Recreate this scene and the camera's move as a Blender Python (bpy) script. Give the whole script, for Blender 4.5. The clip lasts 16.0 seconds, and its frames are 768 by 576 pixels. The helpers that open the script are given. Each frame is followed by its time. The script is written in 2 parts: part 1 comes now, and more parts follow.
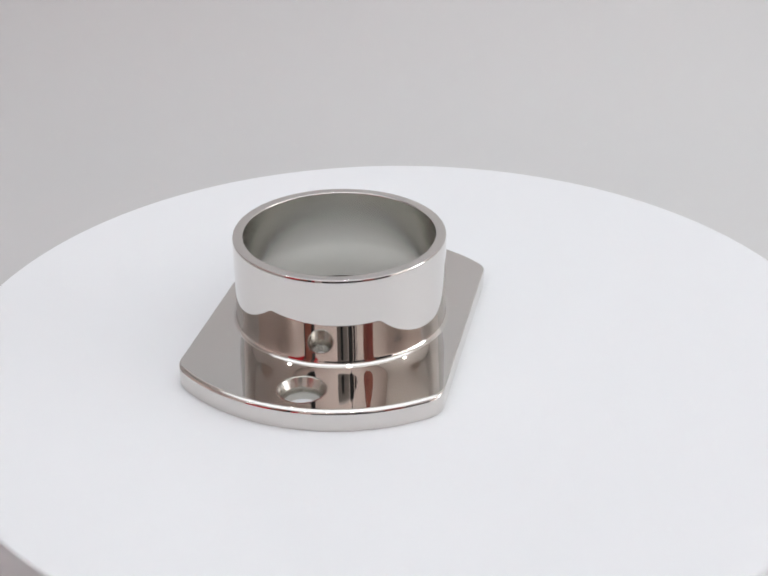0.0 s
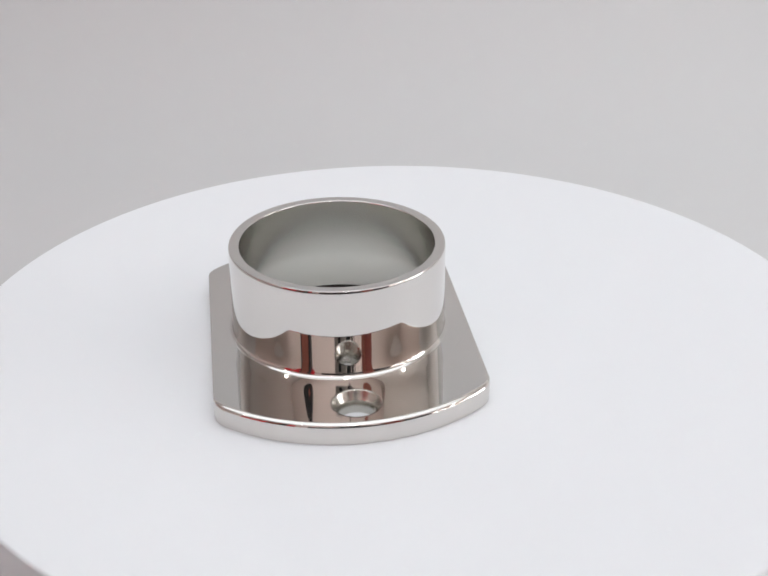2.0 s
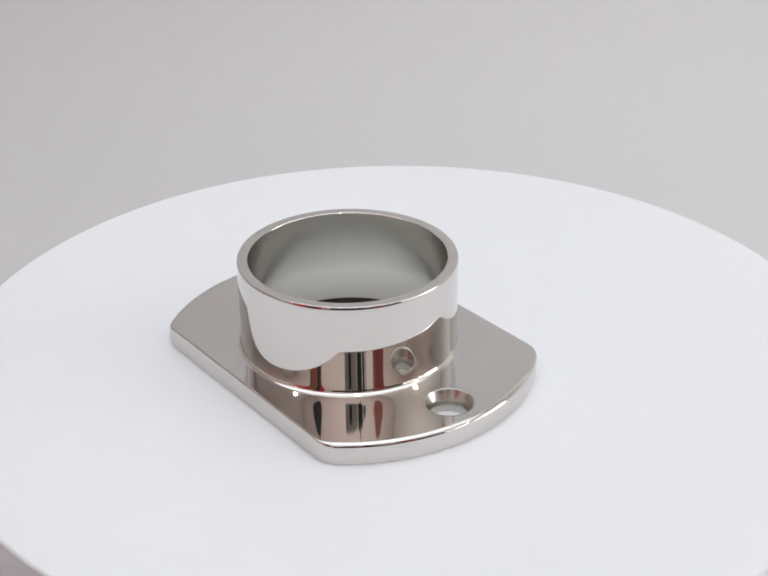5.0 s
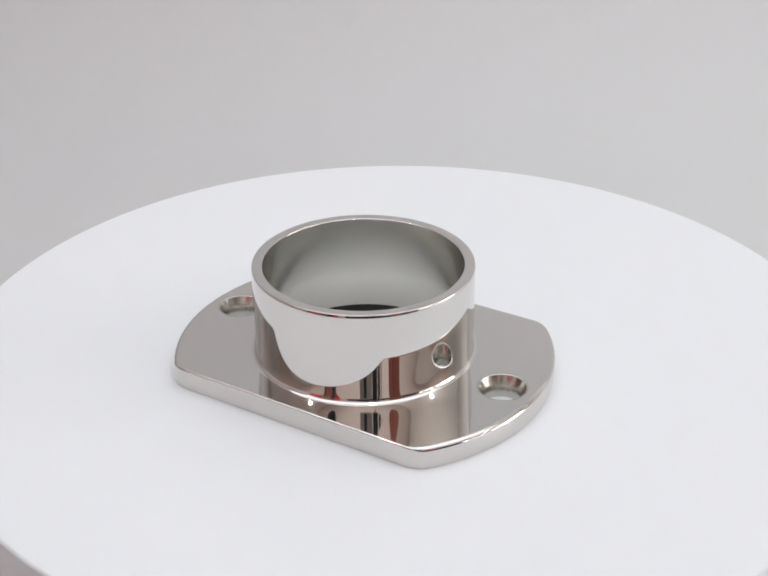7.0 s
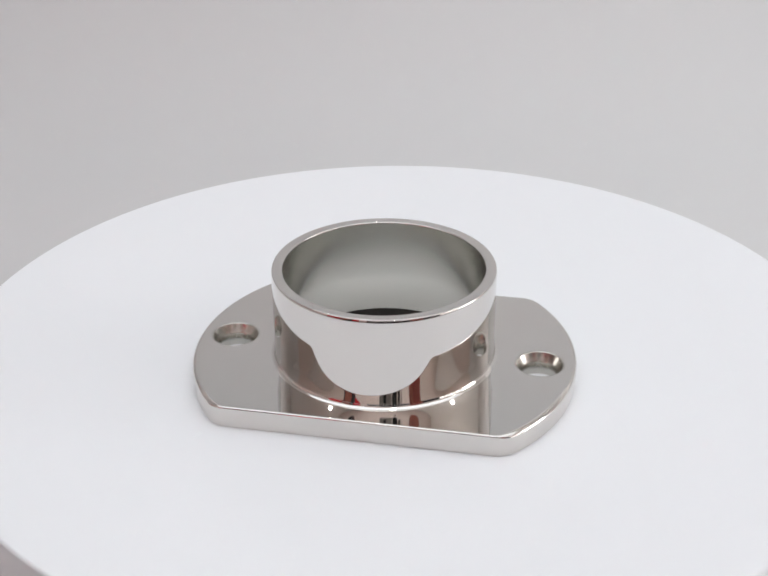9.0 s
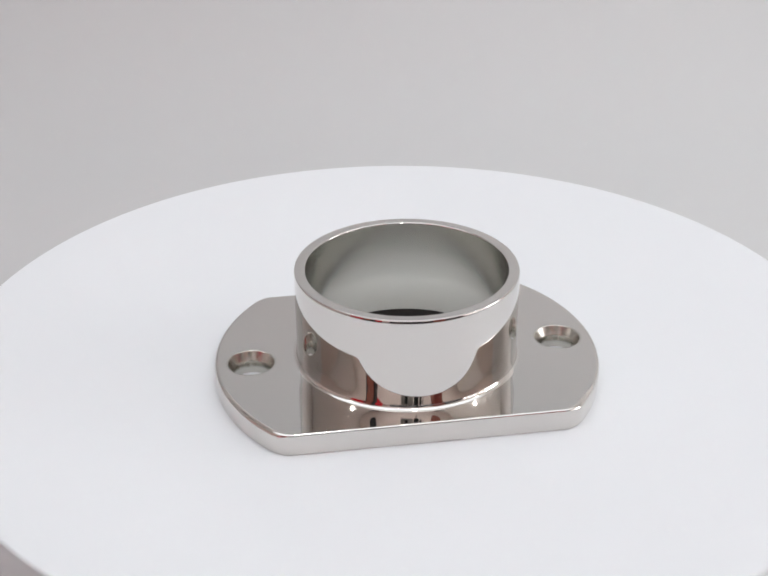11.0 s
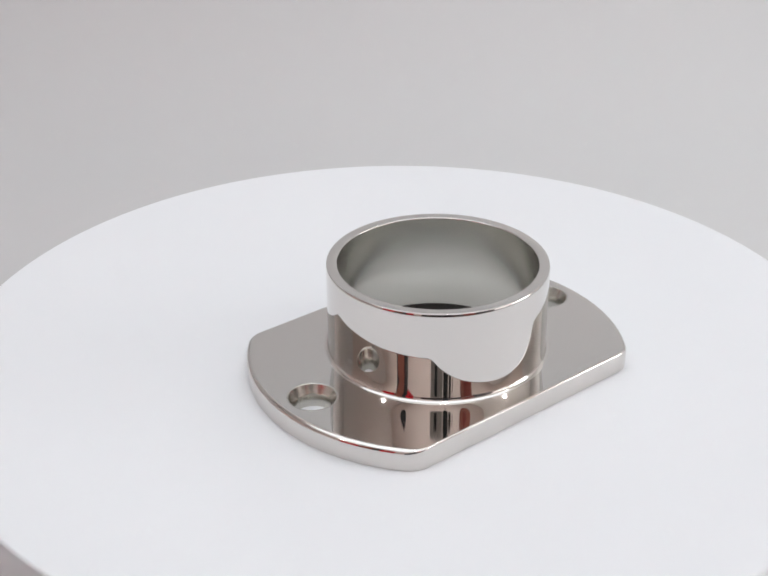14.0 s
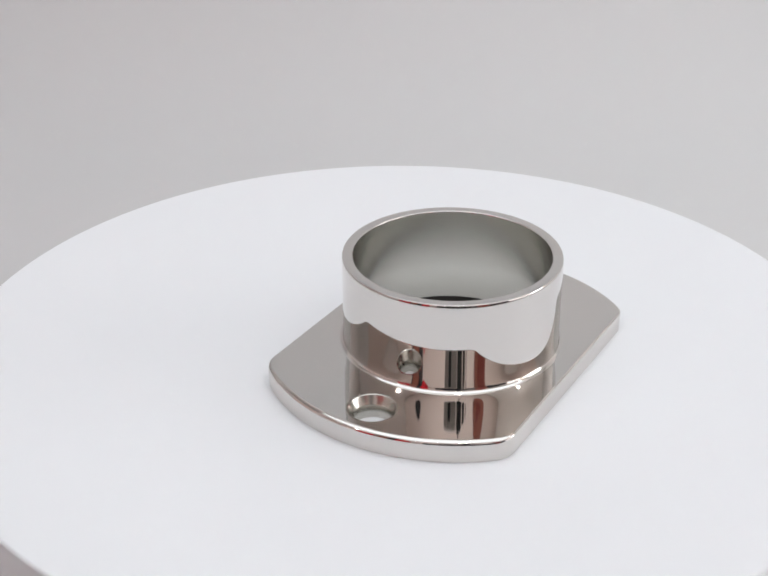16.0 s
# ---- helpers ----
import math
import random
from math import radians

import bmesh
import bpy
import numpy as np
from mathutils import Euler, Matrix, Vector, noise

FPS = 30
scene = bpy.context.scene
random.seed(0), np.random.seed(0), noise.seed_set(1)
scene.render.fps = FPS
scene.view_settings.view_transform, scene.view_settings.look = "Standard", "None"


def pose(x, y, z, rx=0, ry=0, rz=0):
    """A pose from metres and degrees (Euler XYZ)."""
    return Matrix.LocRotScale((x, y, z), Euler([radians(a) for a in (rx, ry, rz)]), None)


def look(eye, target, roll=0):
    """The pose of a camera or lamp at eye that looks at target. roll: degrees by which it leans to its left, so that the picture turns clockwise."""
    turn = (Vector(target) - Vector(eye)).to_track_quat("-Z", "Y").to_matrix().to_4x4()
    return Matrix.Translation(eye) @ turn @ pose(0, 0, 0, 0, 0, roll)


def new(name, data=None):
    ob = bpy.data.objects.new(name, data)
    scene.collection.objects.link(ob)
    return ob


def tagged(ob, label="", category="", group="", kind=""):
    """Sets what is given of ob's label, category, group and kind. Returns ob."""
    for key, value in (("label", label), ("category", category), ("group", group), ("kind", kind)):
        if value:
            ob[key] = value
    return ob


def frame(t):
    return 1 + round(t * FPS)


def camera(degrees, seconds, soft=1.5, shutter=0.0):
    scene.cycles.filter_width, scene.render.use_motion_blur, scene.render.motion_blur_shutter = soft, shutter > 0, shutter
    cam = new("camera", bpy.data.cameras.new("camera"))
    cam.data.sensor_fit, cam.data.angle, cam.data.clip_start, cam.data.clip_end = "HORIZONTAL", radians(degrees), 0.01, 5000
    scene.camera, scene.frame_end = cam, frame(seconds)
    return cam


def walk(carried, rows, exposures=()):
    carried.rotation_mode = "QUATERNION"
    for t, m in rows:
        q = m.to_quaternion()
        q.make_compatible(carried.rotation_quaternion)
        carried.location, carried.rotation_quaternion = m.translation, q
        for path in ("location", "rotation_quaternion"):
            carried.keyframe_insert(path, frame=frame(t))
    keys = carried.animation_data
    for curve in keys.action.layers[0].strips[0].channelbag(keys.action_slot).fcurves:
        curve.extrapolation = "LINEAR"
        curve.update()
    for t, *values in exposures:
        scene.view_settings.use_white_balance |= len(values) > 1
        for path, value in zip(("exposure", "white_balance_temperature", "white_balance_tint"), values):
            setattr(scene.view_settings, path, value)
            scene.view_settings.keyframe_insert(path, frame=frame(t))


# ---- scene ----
DECK = 0.80          # height of the turntable's top over the floor
DESK = 0.75          # height of the desk's top
SPIN = 10.115        # degrees a second, counterclockwise from above

# ---- camera ----
cam = camera(33.27, 16.0, 1.9)
EYE = Vector((0.0, -0.2996, DECK + 0.1748))
PAN, TILT = radians(-0.751), radians(-28.07)
AHEAD = Vector((math.sin(PAN) * math.cos(TILT), math.cos(PAN) * math.cos(TILT), math.sin(TILT)))
STILL = look(EYE, EYE + AHEAD, -0.386)
walk(cam, [(0.0, STILL), (16.0, STILL)], exposures=[(0.0, 1.45), (16.0, 1.45)])

# ---- daylight ----
world = bpy.data.worlds.new("world")
scene.world = world
world.use_nodes = True
sky = world.node_tree.nodes.new("ShaderNodeTexSky")
sky.sky_type, sky.sun_disc = "NISHITA", False
sky.sun_elevation, sky.sun_rotation = radians(40), radians(100)
back = world.node_tree.nodes["Background"]
back.inputs["Strength"].default_value = 0.1
world.node_tree.links.new(sky.outputs[0], back.inputs["Color"])


def area_lamp(name, m, sx, sy, watts, colour):
    data = bpy.data.lights.new(name, "AREA")
    data.shape, data.size, data.size_y = "ELLIPSE", sx, sy
    data.energy, data.color = watts, colour
    ob = new(name, data)
    ob.matrix_world = m
    return ob


# made-up fill light: one broad soft source over the table
area_lamp("fill_light_lamp", pose(0.0, -0.35, 3.84), 5.4, 4.3, 29.0, (0.93, 0.99, 1.04))


# ---- materials ----
def material(name, colour, rough=0.5, metal=0.0, vary=0.05, scale=30.0, fine=400.0, bump=0.0, spec=0.5, rough_vary=0.05, coat=0.0):
    """Colour, roughness and relief vary at two scales, in metres of the thing's own space."""
    m = bpy.data.materials.new(name)
    m.use_nodes = True
    nt = m.node_tree
    bsdf = nt.nodes["Principled BSDF"]
    bsdf.inputs["Metallic"].default_value = metal
    bsdf.inputs["Specular IOR Level"].default_value = spec
    bsdf.inputs["Coat Weight"].default_value = coat
    co = nt.nodes.new("ShaderNodeTexCoord")
    a, b = nt.nodes.new("ShaderNodeTexNoise"), nt.nodes.new("ShaderNodeTexNoise")
    for n, s in ((a, scale), (b, fine)):
        n.inputs["Scale"].default_value = s
        n.inputs["Detail"].default_value = 4.0
        nt.links.new(co.outputs["Object"], n.inputs["Vector"])
    mix = nt.nodes.new("ShaderNodeMath")
    mix.operation = "MULTIPLY_ADD"
    mix.inputs[1].default_value = 0.6
    nt.links.new(a.outputs["Fac"], mix.inputs[0])
    half = nt.nodes.new("ShaderNodeMath")
    half.operation = "MULTIPLY"
    half.inputs[1].default_value = 0.4
    nt.links.new(b.outputs["Fac"], half.inputs[0])
    nt.links.new(half.outputs[0], mix.inputs[2])
    ramp = nt.nodes.new("ShaderNodeMix")
    ramp.data_type = "RGBA"
    ramp.inputs["A"].default_value = (*[min(1.0, c * (1 - vary)) for c in colour], 1)
    ramp.inputs["B"].default_value = (*[min(1.0, c * (1 + vary)) for c in colour], 1)
    nt.links.new(mix.outputs[0], ramp.inputs["Factor"])
    nt.links.new(ramp.outputs["Result"], bsdf.inputs["Base Color"])
    ro = nt.nodes.new("ShaderNodeMapRange")
    ro.inputs["To Min"].default_value = max(0.0, rough * (1 - rough_vary))
    ro.inputs["To Max"].default_value = min(1.0, rough * (1 + rough_vary))
    nt.links.new(mix.outputs[0], ro.inputs["Value"])
    nt.links.new(ro.outputs[0], bsdf.inputs["Roughness"])
    if bump:
        bm_node = nt.nodes.new("ShaderNodeBump")
        bm_node.inputs["Strength"].default_value = 1.0
        bm_node.inputs["Distance"].default_value = bump
        nt.links.new(mix.outputs[0], bm_node.inputs["Height"])
        nt.links.new(bm_node.outputs[0], bsdf.inputs["Normal"])
    return m


def glow(name, colour, strength):
    m = bpy.data.materials.new(name)
    m.use_nodes = True
    nt = m.node_tree
    nt.nodes.remove(nt.nodes["Principled BSDF"])
    e = nt.nodes.new("ShaderNodeEmission")
    e.inputs["Color"].default_value, e.inputs["Strength"].default_value = (*colour, 1), strength
    nt.links.new(e.outputs[0], nt.nodes["Material Output"].inputs["Surface"])
    return m


MIRROR_STEEL = material("mirror_steel", (0.705, 0.676, 0.648), 0.028, 1.0, 0.012, 45, 400, 0.0000008, rough_vary=0.4)
SATIN_STEEL = material("satin_steel", (0.67, 0.65, 0.60), 0.24, 1.0, 0.05, 80, 1500, 0.0, rough_vary=0.25)
# lathe marks run round the bore, so its gloss is drawn out along the axis
lathe = SATIN_STEEL.node_tree.nodes.new("ShaderNodeTangent")
lathe.direction_type, lathe.axis = "RADIAL", "Z"
steel = SATIN_STEEL.node_tree.nodes["Principled BSDF"]
steel.inputs["Anisotropic"].default_value, steel.inputs["Anisotropic Rotation"].default_value = 0.3, 0.25
SATIN_STEEL.node_tree.links.new(lathe.outputs[0], steel.inputs["Tangent"])
CUT_STEEL = material("cut_steel", (0.55, 0.53, 0.49), 0.25, 1.0, 0.08, 350, 2500, 0.000025, rough_vary=0.4)
DARK_STEEL = material("dark_steel", (0.05, 0.045, 0.04), 0.6, 0.6, 0.3, 400, 3000, 0.00005)
WHITE_PLASTIC = material("white_plastic", (0.83, 0.835, 0.85), 0.5, 0.0, 0.006, 14, 700, 0.000003, 0.25)
BASE_PLASTIC = material("base_plastic", (0.7, 0.7, 0.7), 0.5, 0.0, 0.02, 14, 700, 0.000003, 0.3)
PAPER = material("paper", (0.60, 0.592, 0.588), 0.8, 0.0, 0.01, 6, 500, 0.00001, 0.2)
BEIGE_PAINT = material("beige_paint", (0.87, 0.745, 0.70), 0.8, 0.0, 0.02, 2, 40, 0.0, 0.2)
WHITE_PAINT = material("white_paint", (0.88, 0.87, 0.86), 0.8, 0.0, 0.015, 2, 40, 0.0, 0.2)
FLOOR_VINYL = material("floor_vinyl", (0.68, 0.63, 0.59), 0.45, 0.0, 0.12, 4, 90, 0.0002)
DESK_WOOD = material("desk_wood", (0.10, 0.07, 0.055), 0.45, 0.0, 0.2, 8, 150, 0.0002)
BLACK_PLASTIC = material("black_plastic", (0.02, 0.02, 0.022), 0.4, 0.0, 0.15, 60, 900, 0.00002)
GREY_SHELL = material("grey_shell", (0.38, 0.35, 0.33), 0.35, 0.0, 0.05, 60, 900, 0.00001)
RED_PLASTIC = material("red_plastic", (0.30, 0.055, 0.04), 0.4, 0.0, 0.12, 40, 600, 0.00002)
RUST_PLASTIC = material("rust_plastic", (0.42, 0.13, 0.09), 0.45, 0.0, 0.15, 40, 600, 0.00002)
GREY_FABRIC = material("grey_fabric", (0.30, 0.29, 0.285), 0.85, 0.0, 0.04, 5, 300, 0.0, 0.2)
RED_CLOTH = material("red_cloth", (0.72, 0.015, 0.03), 0.75, 0.0, 0.12, 20, 900, 0.0003)
DARK_CLOTH = material("dark_cloth", (0.03, 0.025, 0.028), 0.8, 0.0, 0.2, 20, 900, 0.0003)
LAMP_GLOW = glow("lamp_glow", (0.96, 0.98, 1.0), 17.0)
DAY_GLOW = glow("day_glow", (0.96, 0.98, 1.0), 2.6)


# ---- mesh helpers ----
def part(name, bm, mat, parent=None, label=""):
    me = bpy.data.meshes.new(name)
    bmesh.ops.recalc_face_normals(bm, faces=bm.faces)
    bm.to_mesh(me)
    bm.free()
    me.materials.append(mat)
    ob = new(name, me)
    if parent is not None:
        ob.parent = parent
    if label:
        ob["label"] = label
    return ob


def thing(name, m, label, category, kind="", group=""):
    ob = new(name)
    ob.empty_display_size = 0.02
    ob.matrix_world = m
    return tagged(ob, label, category, group, kind)


def slab(x0, y0, z0, x1, y1, z1, soft=0.0, segs=3, bm=None):
    """A box between two corners, with rounded edges."""
    bm = bm or bmesh.new()
    made = bmesh.ops.create_cube(bm, size=1.0)["verts"]
    for v in made:
        v.co = Vector(((x0 + x1) / 2 + v.co.x * (x1 - x0), (y0 + y1) / 2 + v.co.y * (y1 - y0), (z0 + z1) / 2 + v.co.z * (z1 - z0)))
    if soft:
        edges = list({e for v in made for e in v.link_edges})
        bmesh.ops.bevel(bm, geom=edges, offset=soft, segments=segs, profile=0.5, affect="EDGES")
    return bm


def turned(profile, n=256, closed=False):
    """A body of revolution about z from (radius, height) pairs, smooth."""
    bm = bmesh.new()
    rings = []
    for r, z in profile:
        if r < 1e-7:
            rings.append([bm.verts.new((0, 0, z))])
        else:
            rings.append([bm.verts.new((r * math.cos(a * math.tau / n), r * math.sin(a * math.tau / n), z)) for a in range(n)])
    pairs = list(zip(rings, rings[1:]))
    if closed:
        pairs.append((rings[-1], rings[0]))
    for p, q in pairs:
        for i in range(n):
            j = (i + 1) % n
            if len(p) == 1:
                f = bm.faces.new((p[0], q[j], q[i]))
            elif len(q) == 1:
                f = bm.faces.new((p[i], p[j], q[0]))
            else:
                f = bm.faces.new((p[i], p[j], q[j], q[i]))
            f.smooth = True
    return bm


def arc(cr, cz, rad, a0, a1, n=8):
    """Points on an arc in the (radius, height) plane, in degrees."""
    return [(cr + rad * math.cos(radians(a0 + (a1 - a0) * i / n)), cz + rad * math.sin(radians(a0 + (a1 - a0) * i / n))) for i in range(n + 1)]


# ---- the room ----
def room():
    x0, x1, y0, y1, top, th = -5.0, 5.0, -3.0, 2.3, 3.9, 0.1
    tagged(part("floor", slab(x0 - th, y0 - th, -th, x1 + th, y1 + th, 0), FLOOR_VINYL), "pale beige vinyl floor of the room", "floor", kind="structure")
    tagged(part("ceiling", slab(x0 - th, y0 - th, top, x1 + th, y1 + th, top + th), WHITE_PAINT), "white painted ceiling", "ceiling", kind="structure")
    # two halves with rounded corners
    rad, n = 1.4, 24
    for name, mat, label, ya, sign in (("wall_north", WHITE_PAINT, "white painted wall with rounded corners", y1, 1), ("wall_south", BEIGE_PAINT, "pinkish beige painted wall with rounded corners", y0, -1)):
        bm = bmesh.new()
        rows = []
        for grow in (0.0, th):
            path = [(x1 + grow, 0.75)]
            path += [(x1 - rad + (rad + grow) * math.cos(a), ya - sign * rad + sign * (rad + grow) * math.sin(a)) for a in [math.pi / 2 * i / n for i in range(n + 1)]]
            path += [(-x, y) for x, y in reversed(path)]
            rows.append([[bm.verts.new((x, y, z)) for z in (0, top)] for x, y in path])
        for row in rows:
            for p, q in zip(row, row[1:]):
                bm.faces.new((p[0], q[0], q[1], p[1])).smooth = True
        for k in (0, 1):
            for i in range(len(rows[0]) - 1):
                bm.faces.new((rows[0][i][k], rows[0][i + 1][k], rows[1][i + 1][k], rows[1][i][k]))
        tagged(part(name, bm, mat), label, "wall", kind="structure")


def fill_panel():
    # frame and fabric are added to house the fill lamp
    t = thing("fill_light", pose(0.0, -0.35, 3.9), "made-up oval fill light on the ceiling, backed with grey fabric", "lamp")
    a, b, n = 2.7, 2.15, 96
    bm = bmesh.new()
    loops = [[bm.verts.new(((a + w) * math.cos(math.tau * i / n), (b + w) * math.sin(math.tau * i / n), z)) for i in range(n)] for w, z in ((0, 0), (0.05, 0), (0.05, -0.06), (0.03, -0.075), (0, -0.075))]
    for p, q in zip(loops, loops[1:] + loops[:1]):
        for i in range(n):
            bm.faces.new((p[i], p[(i + 1) % n], q[(i + 1) % n], q[i]))
    part("frame", bm, WHITE_PAINT, t)
    bm = bmesh.new()
    rims = [[bm.verts.new((a * math.cos(math.tau * i / n), b * math.sin(math.tau * i / n), z)) for i in range(n)] for z in (-0.055, -0.045)]
    bm.faces.new(rims[0]), bm.faces.new(list(reversed(rims[1])))
    for i in range(n):
        bm.faces.new((rims[0][i], rims[0][(i + 1) % n], rims[1][(i + 1) % n], rims[1][i]))
    # grey, to keep the ceiling dim in the polish
    part("backing", bm, GREY_FABRIC, t)


def side_windows():
    """One large bright window and a row of small ones beside it, low in the wall."""
    rows = [(4.968, -0.1, 0, 0.85, 2.7, 0.75), (4.968, -1.3, 0, 1.2, 1.95, 0.19)]
    for turn, high, half in ((-18, 0.7, 0.17), (-40, 0.65, 0.16), (-62, 0.6, 0.15)):
        rows.append((3.6 + 1.35 * math.cos(radians(turn)), -1.6 + 1.35 * math.sin(radians(turn)), turn, 1.2, 1.2 + high, half))
    for i, (x, y, turn, z0, z1, half) in enumerate(rows):
        t = tagged(new("window_%d" % (i + 1)), "bright daylit window with a white frame", "window", kind="structure")
        t.matrix_world = pose(x, y, z0, 0, 0, turn)
        high, rim = z1 - z0, 0.04
        bm = slab(-0.03, -half - rim, -rim, 0.03, -half, high + rim)
        slab(-0.03, half, -rim, 0.03, half + rim, high + rim, bm=bm)
        slab(-0.03, -half, -rim, 0.03, half, 0.0, bm=bm)
        slab(-0.03, -half, high, 0.03, half, high + rim, bm=bm)
        part("window_frame", bm, WHITE_PAINT, t)
        part("pane", slab(-0.004, -half, 0.0, 0.004, half, high), DAY_GLOW, t)


def downlight(x, y, r):
    t = thing("downlight", pose(x, y, 3.83), "small round bright ceiling spotlight", "lamp", group="ceiling spotlights")
    part("ring", turned([(r, 0), (r * 1.4, 0), (r * 1.4, -0.012), (r * 1.25, -0.02), (r, -0.02)], 32, True), WHITE_PAINT, t)
    part("bulb", turned([(0.0, -0.5 * r)] + [(r * math.sin(a), -0.5 * r * math.cos(a)) for a in [math.pi / 16 * i for i in range(1, 9)]], 32), LAMP_GLOW, t)


def desk():
    t = thing("desk", pose(0, 0.12, 0), "dark brown wooden desk under the paper backdrop", "desk")
    part("desktop", slab(-0.75, -0.56, DESK - 0.03, 0.75, 0.62, DESK, 0.004), DESK_WOOD, t)
    for x in (-0.69, 0.69):
        for y in (-0.5, 0.56):
            part("leg", slab(x - 0.025, y - 0.025, 0, x + 0.025, y + 0.025, DESK - 0.03, 0.003), DESK_WOOD, t)


def backdrop():
    """A sheet of paper that lies on the desk and sweeps up behind."""
    line = [(-0.21, 0.0), (0.25, 0.0)]
    rad = 0.20
    line += [(0.25 + rad * math.sin(a), rad - rad * math.cos(a)) for a in [radians(64) * i / 24 for i in range(1, 25)]]
    y, z = line[-1]
    line += [(y + 0.55 * math.cos(radians(64)), z + 0.55 * math.sin(radians(64)))]
    bm = bmesh.new()
    rows = []
    for k in range(2):
        rows.append([[bm.verts.new((x, yy, DESK + zz + 0.0006 + 0.0014 * k)) for x in (-0.7, 0.7)] for yy, zz in line])
    for k in range(2):
        for p, q in zip(rows[k], rows[k][1:]):
            bm.faces.new((p[0], p[1], q[1], q[0])).smooth = True
    for s in (0, 1):
        for i in range(len(line) - 1):
            bm.faces.new((rows[0][i][s], rows[0][i + 1][s], rows[1][i + 1][s], rows[1][i][s]))
    for i in (0, -1):
        bm.faces.new((rows[0][i][0], rows[0][i][1], rows[1][i][1], rows[1][i][0]))
    tagged(part("backdrop", bm, PAPER), "plain light grey paper backdrop sweeping up behind the turntable", "backdrop", kind="structure")


# ---- the turntable ----
R_DISC = 0.1203


def turntable():
    t = thing("turntable", pose(0, 0, DESK + 0.002), "round white plastic display turntable, slowly spinning", "turntable")
    top = DECK - DESK - 0.002
    prof = [(0, 0.0), (0.078, 0.0)] + arc(0.078, 0.004, 0.004, -90, 0, 5) + [(0.082, top - 0.014), (0, top - 0.014)]
    part("base", turned(prof, 128), BASE_PLASTIC, t, "white plastic base")
    e = 0.0010
    prof = [(0, -0.0135), (R_DISC - 0.004, -0.0135)] + arc(R_DISC - 0.002, -0.0115, 0.002, -90, 0, 4) + arc(R_DISC - e, -e, e, 0, 90, 8) + [(R_DISC - 0.02, 0), (0, 0)]
    disc = part("disc", turned(prof, 256), WHITE_PLASTIC, t, "round white disc with a rounded edge")
    disc.location = (0, 0, top)
    return t, disc


# ---- the flange ----
MM = 0.001
THICK, HIGH = 5.73 * MM, 29.67 * MM
R_OUT, R_IN = 28.0 * MM, 25.18 * MM
FILLET, RISE, FADE = 1.1 * MM, 0.16 * MM, 2.2 * MM   # the fillet's radius; the plate's swell towards it and how fast it fades
HOLE_AT = 39.81 * MM


def outline(level, n_arc=60, n_corner=14):
    """The plate's outline at one level of its edge: a round of 49 mm cut by two straight sides, with rounded corners.
    level(w) gives the inward shift and the height; w is 0 on the straight sides and 1 on the rounds."""
    ra, w, c = 49.0 * MM, 34.05 * MM, 7.0 * MM
    wi, ri = w - c, ra - c
    th = math.asin(wi / ri)
    cu = ri * math.cos(th)
    pts = []
    for s in (1, -1):
        for i in range(n_corner + 1):
            a = -math.pi / 2 + (math.pi / 2 - th) * i / n_corner
            shift, z = level(i / n_corner)
            k = c - shift
            pts.append((s * (cu + k * math.cos(a)), s * (-wi + k * math.sin(a)), z))
        shift, z = level(1.0)
        for i in range(1, n_arc):
            a = -th + 2 * th * i / n_arc
            pts.append((s * (ra - shift) * math.cos(a), s * (ra - shift) * math.sin(a), z))
        for i in range(n_corner + 1):
            a = th + (math.pi / 2 - th) * i / n_corner
            shift, z = level(1 - i / n_corner)
            k = c - shift
            pts.append((s * (cu + k * math.cos(a)), s * (wi + k * math.sin(a)), z))
    return pts


def ring(x, r, n):
    return [(x + r * math.cos(math.tau * i / n), r * math.sin(math.tau * i / n)) for i in range(n)]


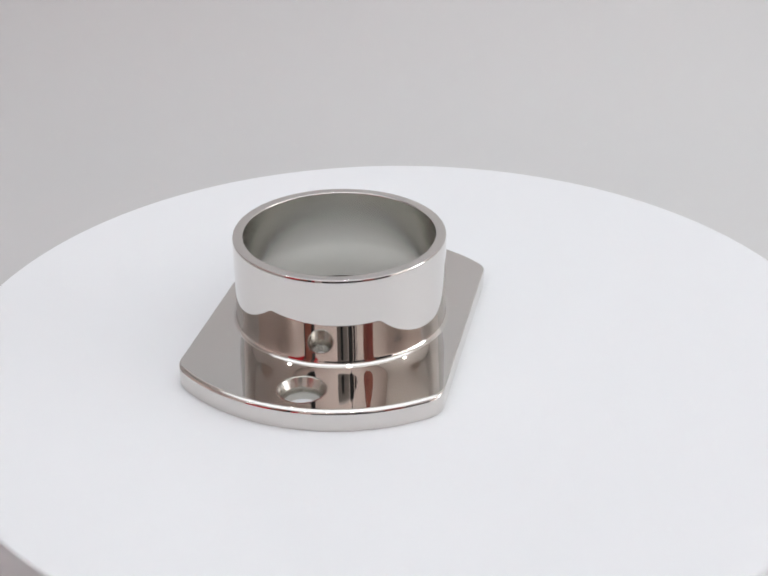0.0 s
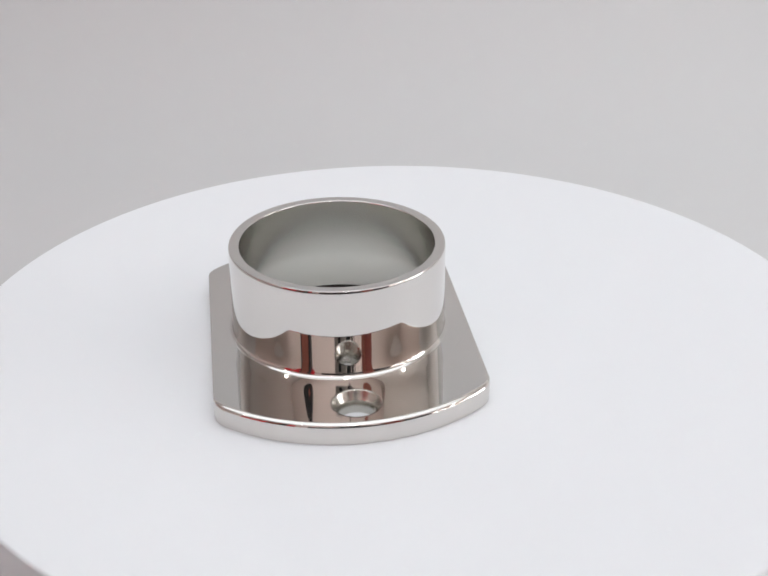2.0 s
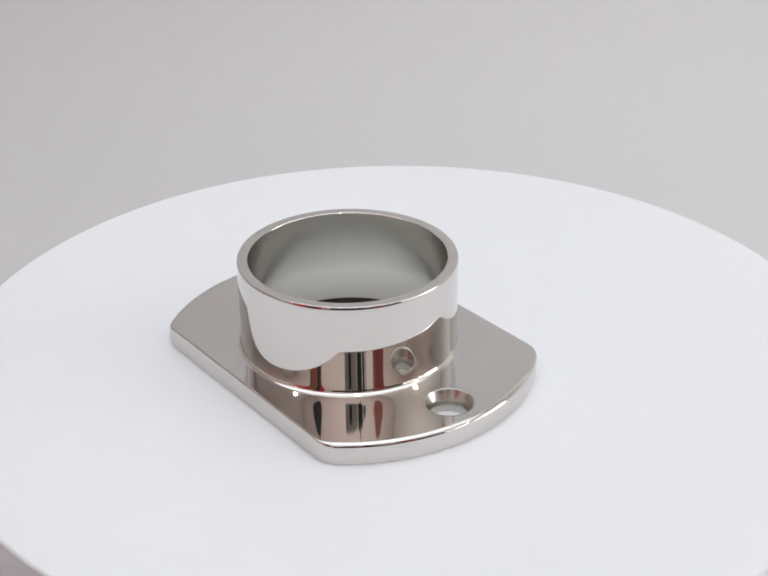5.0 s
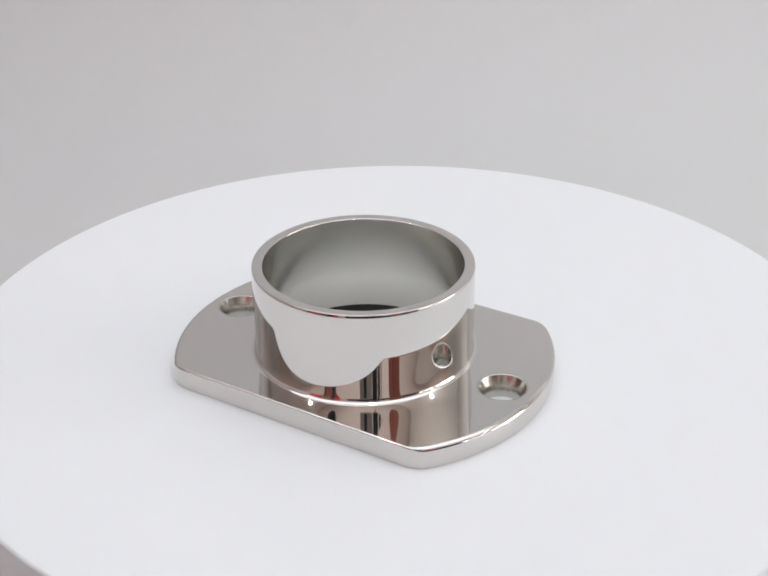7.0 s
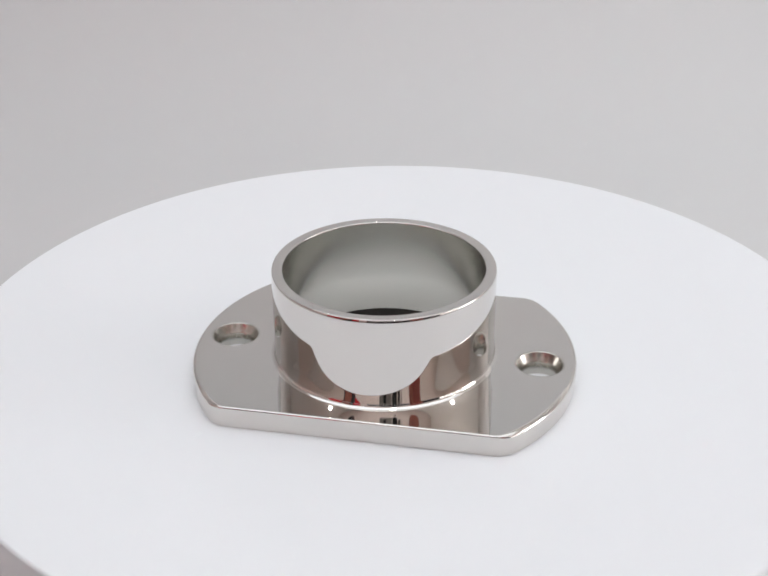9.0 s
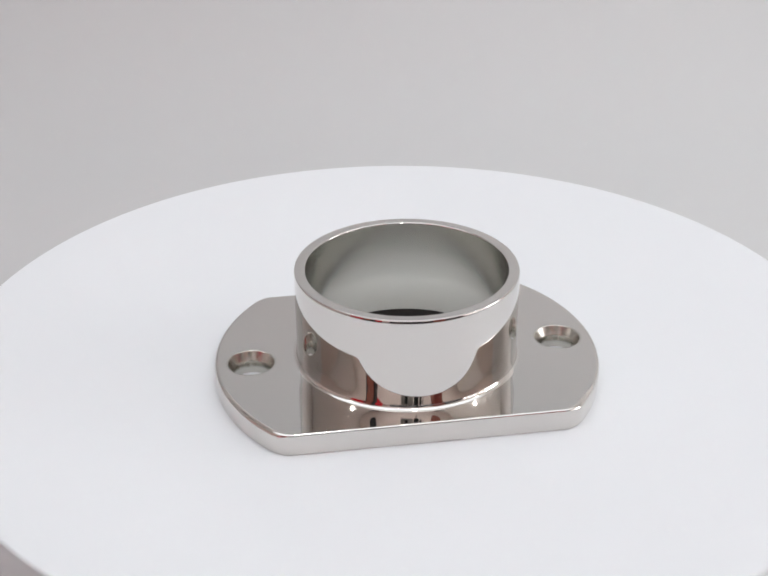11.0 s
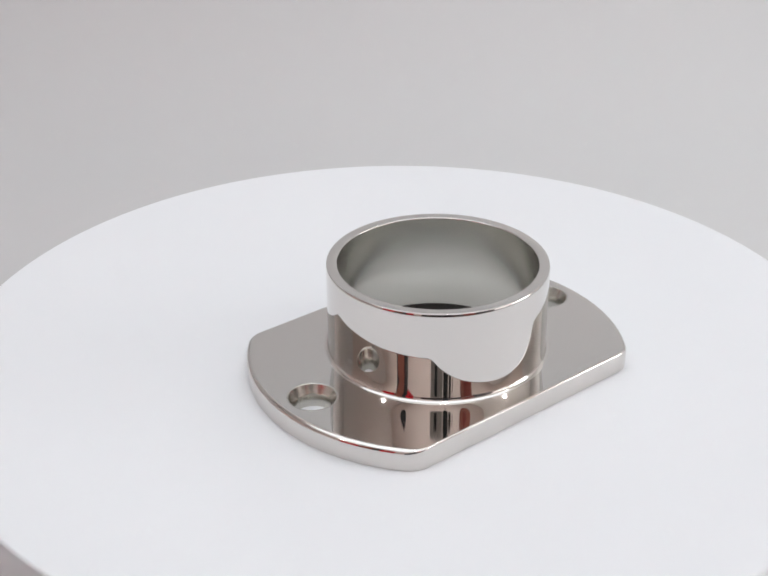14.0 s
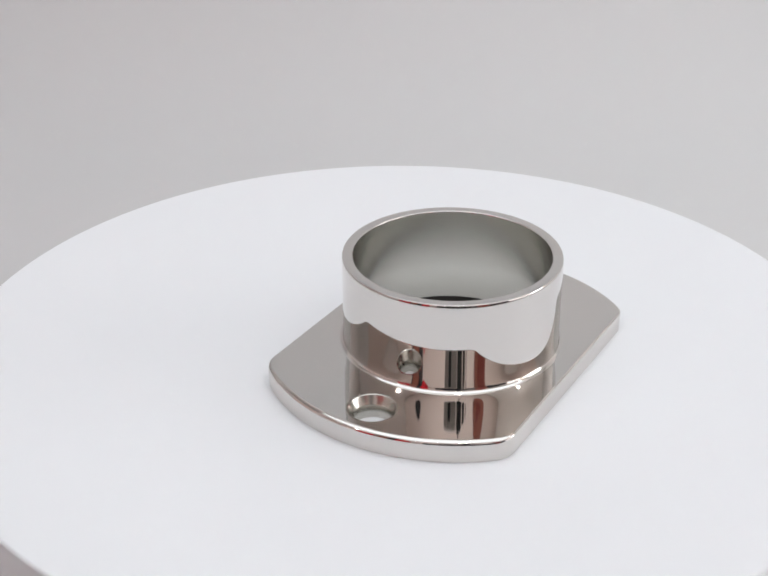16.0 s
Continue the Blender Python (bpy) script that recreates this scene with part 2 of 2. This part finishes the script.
def base_plate(parent):
    from mathutils.geometry import tessellate_polygon
    bm = bmesh.new()
    low = 0.35 * MM

    def under(a):
        return lambda w: (low - low * math.sin(a), low - low * math.cos(a))

    def over(a):
        def level(w):
            # crisp along the straight sides, rounder on the ends
            bev = (0.5 + 0.75 * w * w * (3 - 2 * w)) * MM
            return bev - bev * math.cos(a), THICK - bev + bev * math.sin(a)
        return level

    levels = [under(math.pi / 2 * i / 4) for i in range(5)] + [over(math.pi / 2 * i / 12) for i in range(13)]
    loops = [[bm.verts.new(v) for v in outline(f)] for f in levels]
    for p, q in zip(loops, loops[1:]):
        for i in range(len(p)):
            j = (i + 1) % len(p)
            bm.faces.new((p[i], p[j], q[j], q[i])).smooth = True
    for loop, z, rh in ((loops[0], 0.0, 4.6 * MM), (loops[-1], THICK, 6.35 * MM)):
        holes = []
        for x, r, n in ((0, 27.2 * MM, 128), (HOLE_AT, rh, 64), (-HOLE_AT, rh, 64)):
            holes.append([bm.verts.new((px, py, z)) for px, py in ring(x, r, n)])
        for tri in tessellate_polygon([[v.co for v in loop]] + [[v.co for v in reversed(h)] for h in holes]):
            flat = loop + [v for h in holes for v in reversed(h)]
            vs = [flat[i] for i in tri]
            if len(set(vs)) == 3:
                try:
                    bm.faces.new(vs)
                except ValueError:
                    pass
    plate = part("base_plate", bm, MIRROR_STEEL, parent, "mirror polished oblong plate with rounded ends and bevelled edge")
    # the sunk screw holes
    prof = [(6.35 * MM, THICK)] + arc(6.05 * MM, THICK - 0.3 * MM, 0.3 * MM, 90, 160, 4)[1:] + [(4.75 * MM, THICK - 2.1 * MM), (4.6 * MM, THICK - 2.3 * MM), (4.6 * MM, 0.0)]
    for s in (1, -1):
        bm = turned(prof, 64)
        h = part("countersink", bm, CUT_STEEL, plate, "machined countersunk screw hole")
        h.location = (s * HOLE_AT, 0, 0)
    return plate


def collar(parent):
    z0 = THICK + 0.003 * MM
    skirt = 5.2 * MM
    swell = [FILLET + (skirt - FILLET) * (1 - i / 30) ** 1.6 for i in range(30)]
    line = [(x, 0.0) for x in swell] + [(FILLET * (1 - math.sin(a)), FILLET * (1 - math.cos(a))) for a in [math.pi / 2 * i / 20 for i in range(21)]]
    prof = [(R_OUT + x, z0 + z + RISE * math.exp(-x / FADE) * (1 - (x / skirt) ** 2) ** 2) for x, z in line]
    foot = prof[-1][1]
    # the lip rounds over higher than it is wide, to mirror the dark low room
    lip, lip_in = 0.85 * MM, 0.3 * MM
    prof += [(R_OUT, foot + (HIGH - lip - foot) * i / 6) for i in range(1, 6)]
    prof += [(R_OUT - lip_in + lip_in * math.cos(a), HIGH - lip + lip * math.sin(a)) for a in [math.pi / 2 * i / 12 for i in range(13)]]
    prof += arc(R_IN + 0.3 * MM, HIGH - 0.3 * MM, 0.3 * MM, 90, 180, 5)
    c = part("collar", turned(prof, 320), MIRROR_STEEL, parent, "mirror polished round tube socket")
    prof = [(R_IN, HIGH - 0.3 * MM), (R_IN, HIGH * 0.5), (R_IN, 3.7 * MM), (R_IN + 0.1 * MM, 3.6 * MM), (27.1 * MM, 3.6 * MM), (27.1 * MM, 0.0)]
    part("bore", turned(prof, 200), SATIN_STEEL, c, "satin inside of the tube socket")
    # a dark ring set into the gap below the bore
    prof = [(27.0 * MM, 3.58 * MM), (26.2 * MM, 3.3 * MM), (26.6 * MM, 1.6 * MM), (26.4 * MM, 0.0)]
    part("dark_ring", turned(prof, 128), DARK_STEEL, c, "dark ring in the gap at the foot of the socket's bore")
    return c


def flange():
    t = thing("handrail_flange", pose(0, 0, DECK), "mirror polished stainless steel handrail flange on the white turntable", "flange")
    base_plate(t)
    collar(t)
    return t


# ---- the phone and what is added about the camera to show in the polish ----
def phone():
    """Its lens end is at the camera; the body lies behind the lens."""
    t = thing("smartphone", STILL @ pose(0, 0, 0.014), "grey smartphone held sideways on a stand", "smartphone")
    part("body", slab(-0.028, -0.06, -0.002, 0.034, 0.0205, 0.006, 0.003), GREY_SHELL, t)
    part("camera_strip", slab(-0.008, -0.03, -0.0045, 0.006, 0.015, -0.0015, 0.001), BLACK_PLASTIC, t, "black camera strip")
    part("clamp", slab(0.037, -0.07, -0.006, 0.062, 0.022, 0.006, 0.003), BLACK_PLASTIC, t, "black rubber clamp")
    part("clamp_jaw", slab(0.066, -0.05, -0.004, 0.078, 0.020, 0.004, 0.003), BLACK_PLASTIC, t, "black clamp jaw")
    part("clamp_arm", slab(0.084, -0.05, -0.002, 0.087, 0.019, 0.002, 0.0008), BLACK_PLASTIC, t, "thin black clamp arm")
    part("clamp_screw", slab(0.047, 0.021, -0.0015, 0.0505, 0.036, 0.0015, 0.0005), BLACK_PLASTIC, t, "thin black clamp screw")


def phone_stand():
    hold = STILL @ Vector((0.05, -0.03, 0.026))
    t = thing("phone_stand", pose(hold.x, hold.y, DESK), "black desk stand that holds the phone", "stand")
    high = hold.z - DESK
    part("rod", turned([(0, 0.01), (0.006, 0.01), (0.006, high), (0, high)], 24), BLACK_PLASTIC, t)
    part("foot", turned([(0, 0), (0.05, 0)] + arc(0.046, 0.008, 0.004, 0, 90, 4) + [(0, 0.012)], 48), BLACK_PLASTIC, t)


def upright_stand_ins():
    # made-up uprights that stand in for dark and red shapes mirrored in the steel
    for x, high, wide, mat, inner, label in (
            (-0.21, 0.066, 0.036, BLACK_PLASTIC, RUST_PLASTIC, "upright black stand-in with a brownish red face, for a mirrored dark shape"),
            (0.172, 0.064, 0.032, RUST_PLASTIC, RED_PLASTIC, "upright brownish red stand-in beside the phone, for a mirrored red strip")):
        t = thing("upright_stand_in", pose(x, EYE.y - 0.02, DESK), label, "stand")
        top = EYE.z + high - DESK
        bm = bmesh.new()
        n, rr, thick = 16, wide, 0.014
        side = [(-wide, 0.01), (wide, 0.01)] + [(rr * math.cos(math.pi * i / n), top - 0.4 * rr + 0.4 * rr * math.sin(math.pi * i / n)) for i in range(n + 1)]
        faces = [[bm.verts.new((px, y, pz)) for px, pz in side] for y in (-thick, thick)]
        bm.faces.new(faces[0]), bm.faces.new(list(reversed(faces[1])))
        for i in range(len(side)):
            k = (i + 1) % len(side)
            bm.faces.new((faces[0][i], faces[1][i], faces[1][k], faces[0][k]))
        part("post", bm, mat, t)
        part("face", slab(-0.7 * wide, 0.012, 0.06, 0.7 * wide, 0.0175, top - 0.022, 0.002), inner, t)
        part("foot", slab(-0.05, -0.03, 0, 0.05, 0.03, 0.012, 0.004), BLACK_PLASTIC, t)


def reflected_stand_ins():
    # a made-up red block, for a red thing mirrored in the steel
    t = thing("red_stand_in", pose(-1.6, -1.9, 0), "made-up block draped with bright red cloth, for a red thing mirrored in the steel", "cabinet")
    part("body", slab(-0.66, -0.22, 0, 0.66, 0.22, 1.9, 0.01), DARK_CLOTH, t)
    part("cloth", slab(-0.7, -0.25, 0.02, 0.7, 0.25, 1.92, 0.02), RED_CLOTH, t, "bright red hanging cloth")
    # an added low black cabinet and a tall one beside it, for dark reflections
    for x, half, high, doors, label in ((0.4, 0.9, 1.45, 3, "made-up long low black cabinet with steel bar handles, for dark reflections"), (1.86, 0.52, 1.9, 2, "made-up tall black cabinet with two doors and steel bar handles, for dark reflections")):
        t = thing("dark_stand_in", pose(x, -1.95, 0), label, "cabinet")
        part("body", slab(-half, -0.22, 0.06, half, 0.2, high, 0.01), DARK_CLOTH, t)
        part("plinth", slab(-half + 0.03, -0.2, 0, half - 0.03, 0.17, 0.06), BLACK_PLASTIC, t)
        wide = 2 * half / doors
        for i in range(doors):
            left = -half + wide * i
            door = part("door", slab(left + 0.01, 0.2, 0.09, left + wide - 0.01, 0.222, high - 0.03, 0.004), DARK_CLOTH, t)
            part("handle", slab(left + wide - 0.07, 0.222, 0.75, left + wide - 0.055, 0.245, 0.92, 0.004), CUT_STEEL, door, "steel bar handle")


room()
desk()
backdrop()
TABLE, DISC = turntable()
FLANGE = flange()
fill_panel()
side_windows()
for spot in ((-3.45, -2.0, 0.12), (-1.05, -2.2, 0.045), (-0.4, -2.35, 0.045), (0.28, -1.07, 0.13), (3.9, -0.8, 0.12)):
    downlight(*spot)
phone()
phone_stand()
upright_stand_ins()
reflected_stand_ins()


def motions():
    """The disc turns steadily and carries the flange round its axis."""
    turn, ride = [], []
    top = DECK - DESK - 0.002
    for i in range(33):
        t = i * 0.5
        a = radians(-194.29 + SPIN * t)
        turn.append((t, pose(0, 0, top, 0, 0, SPIN * t)))
        ride.append((t, pose(0.01604 * math.cos(a), 0.01604 * math.sin(a), DECK, 0, 0, -101.81 + SPIN * t)))
    walk(DISC, turn)
    walk(FLANGE, ride)


motions()
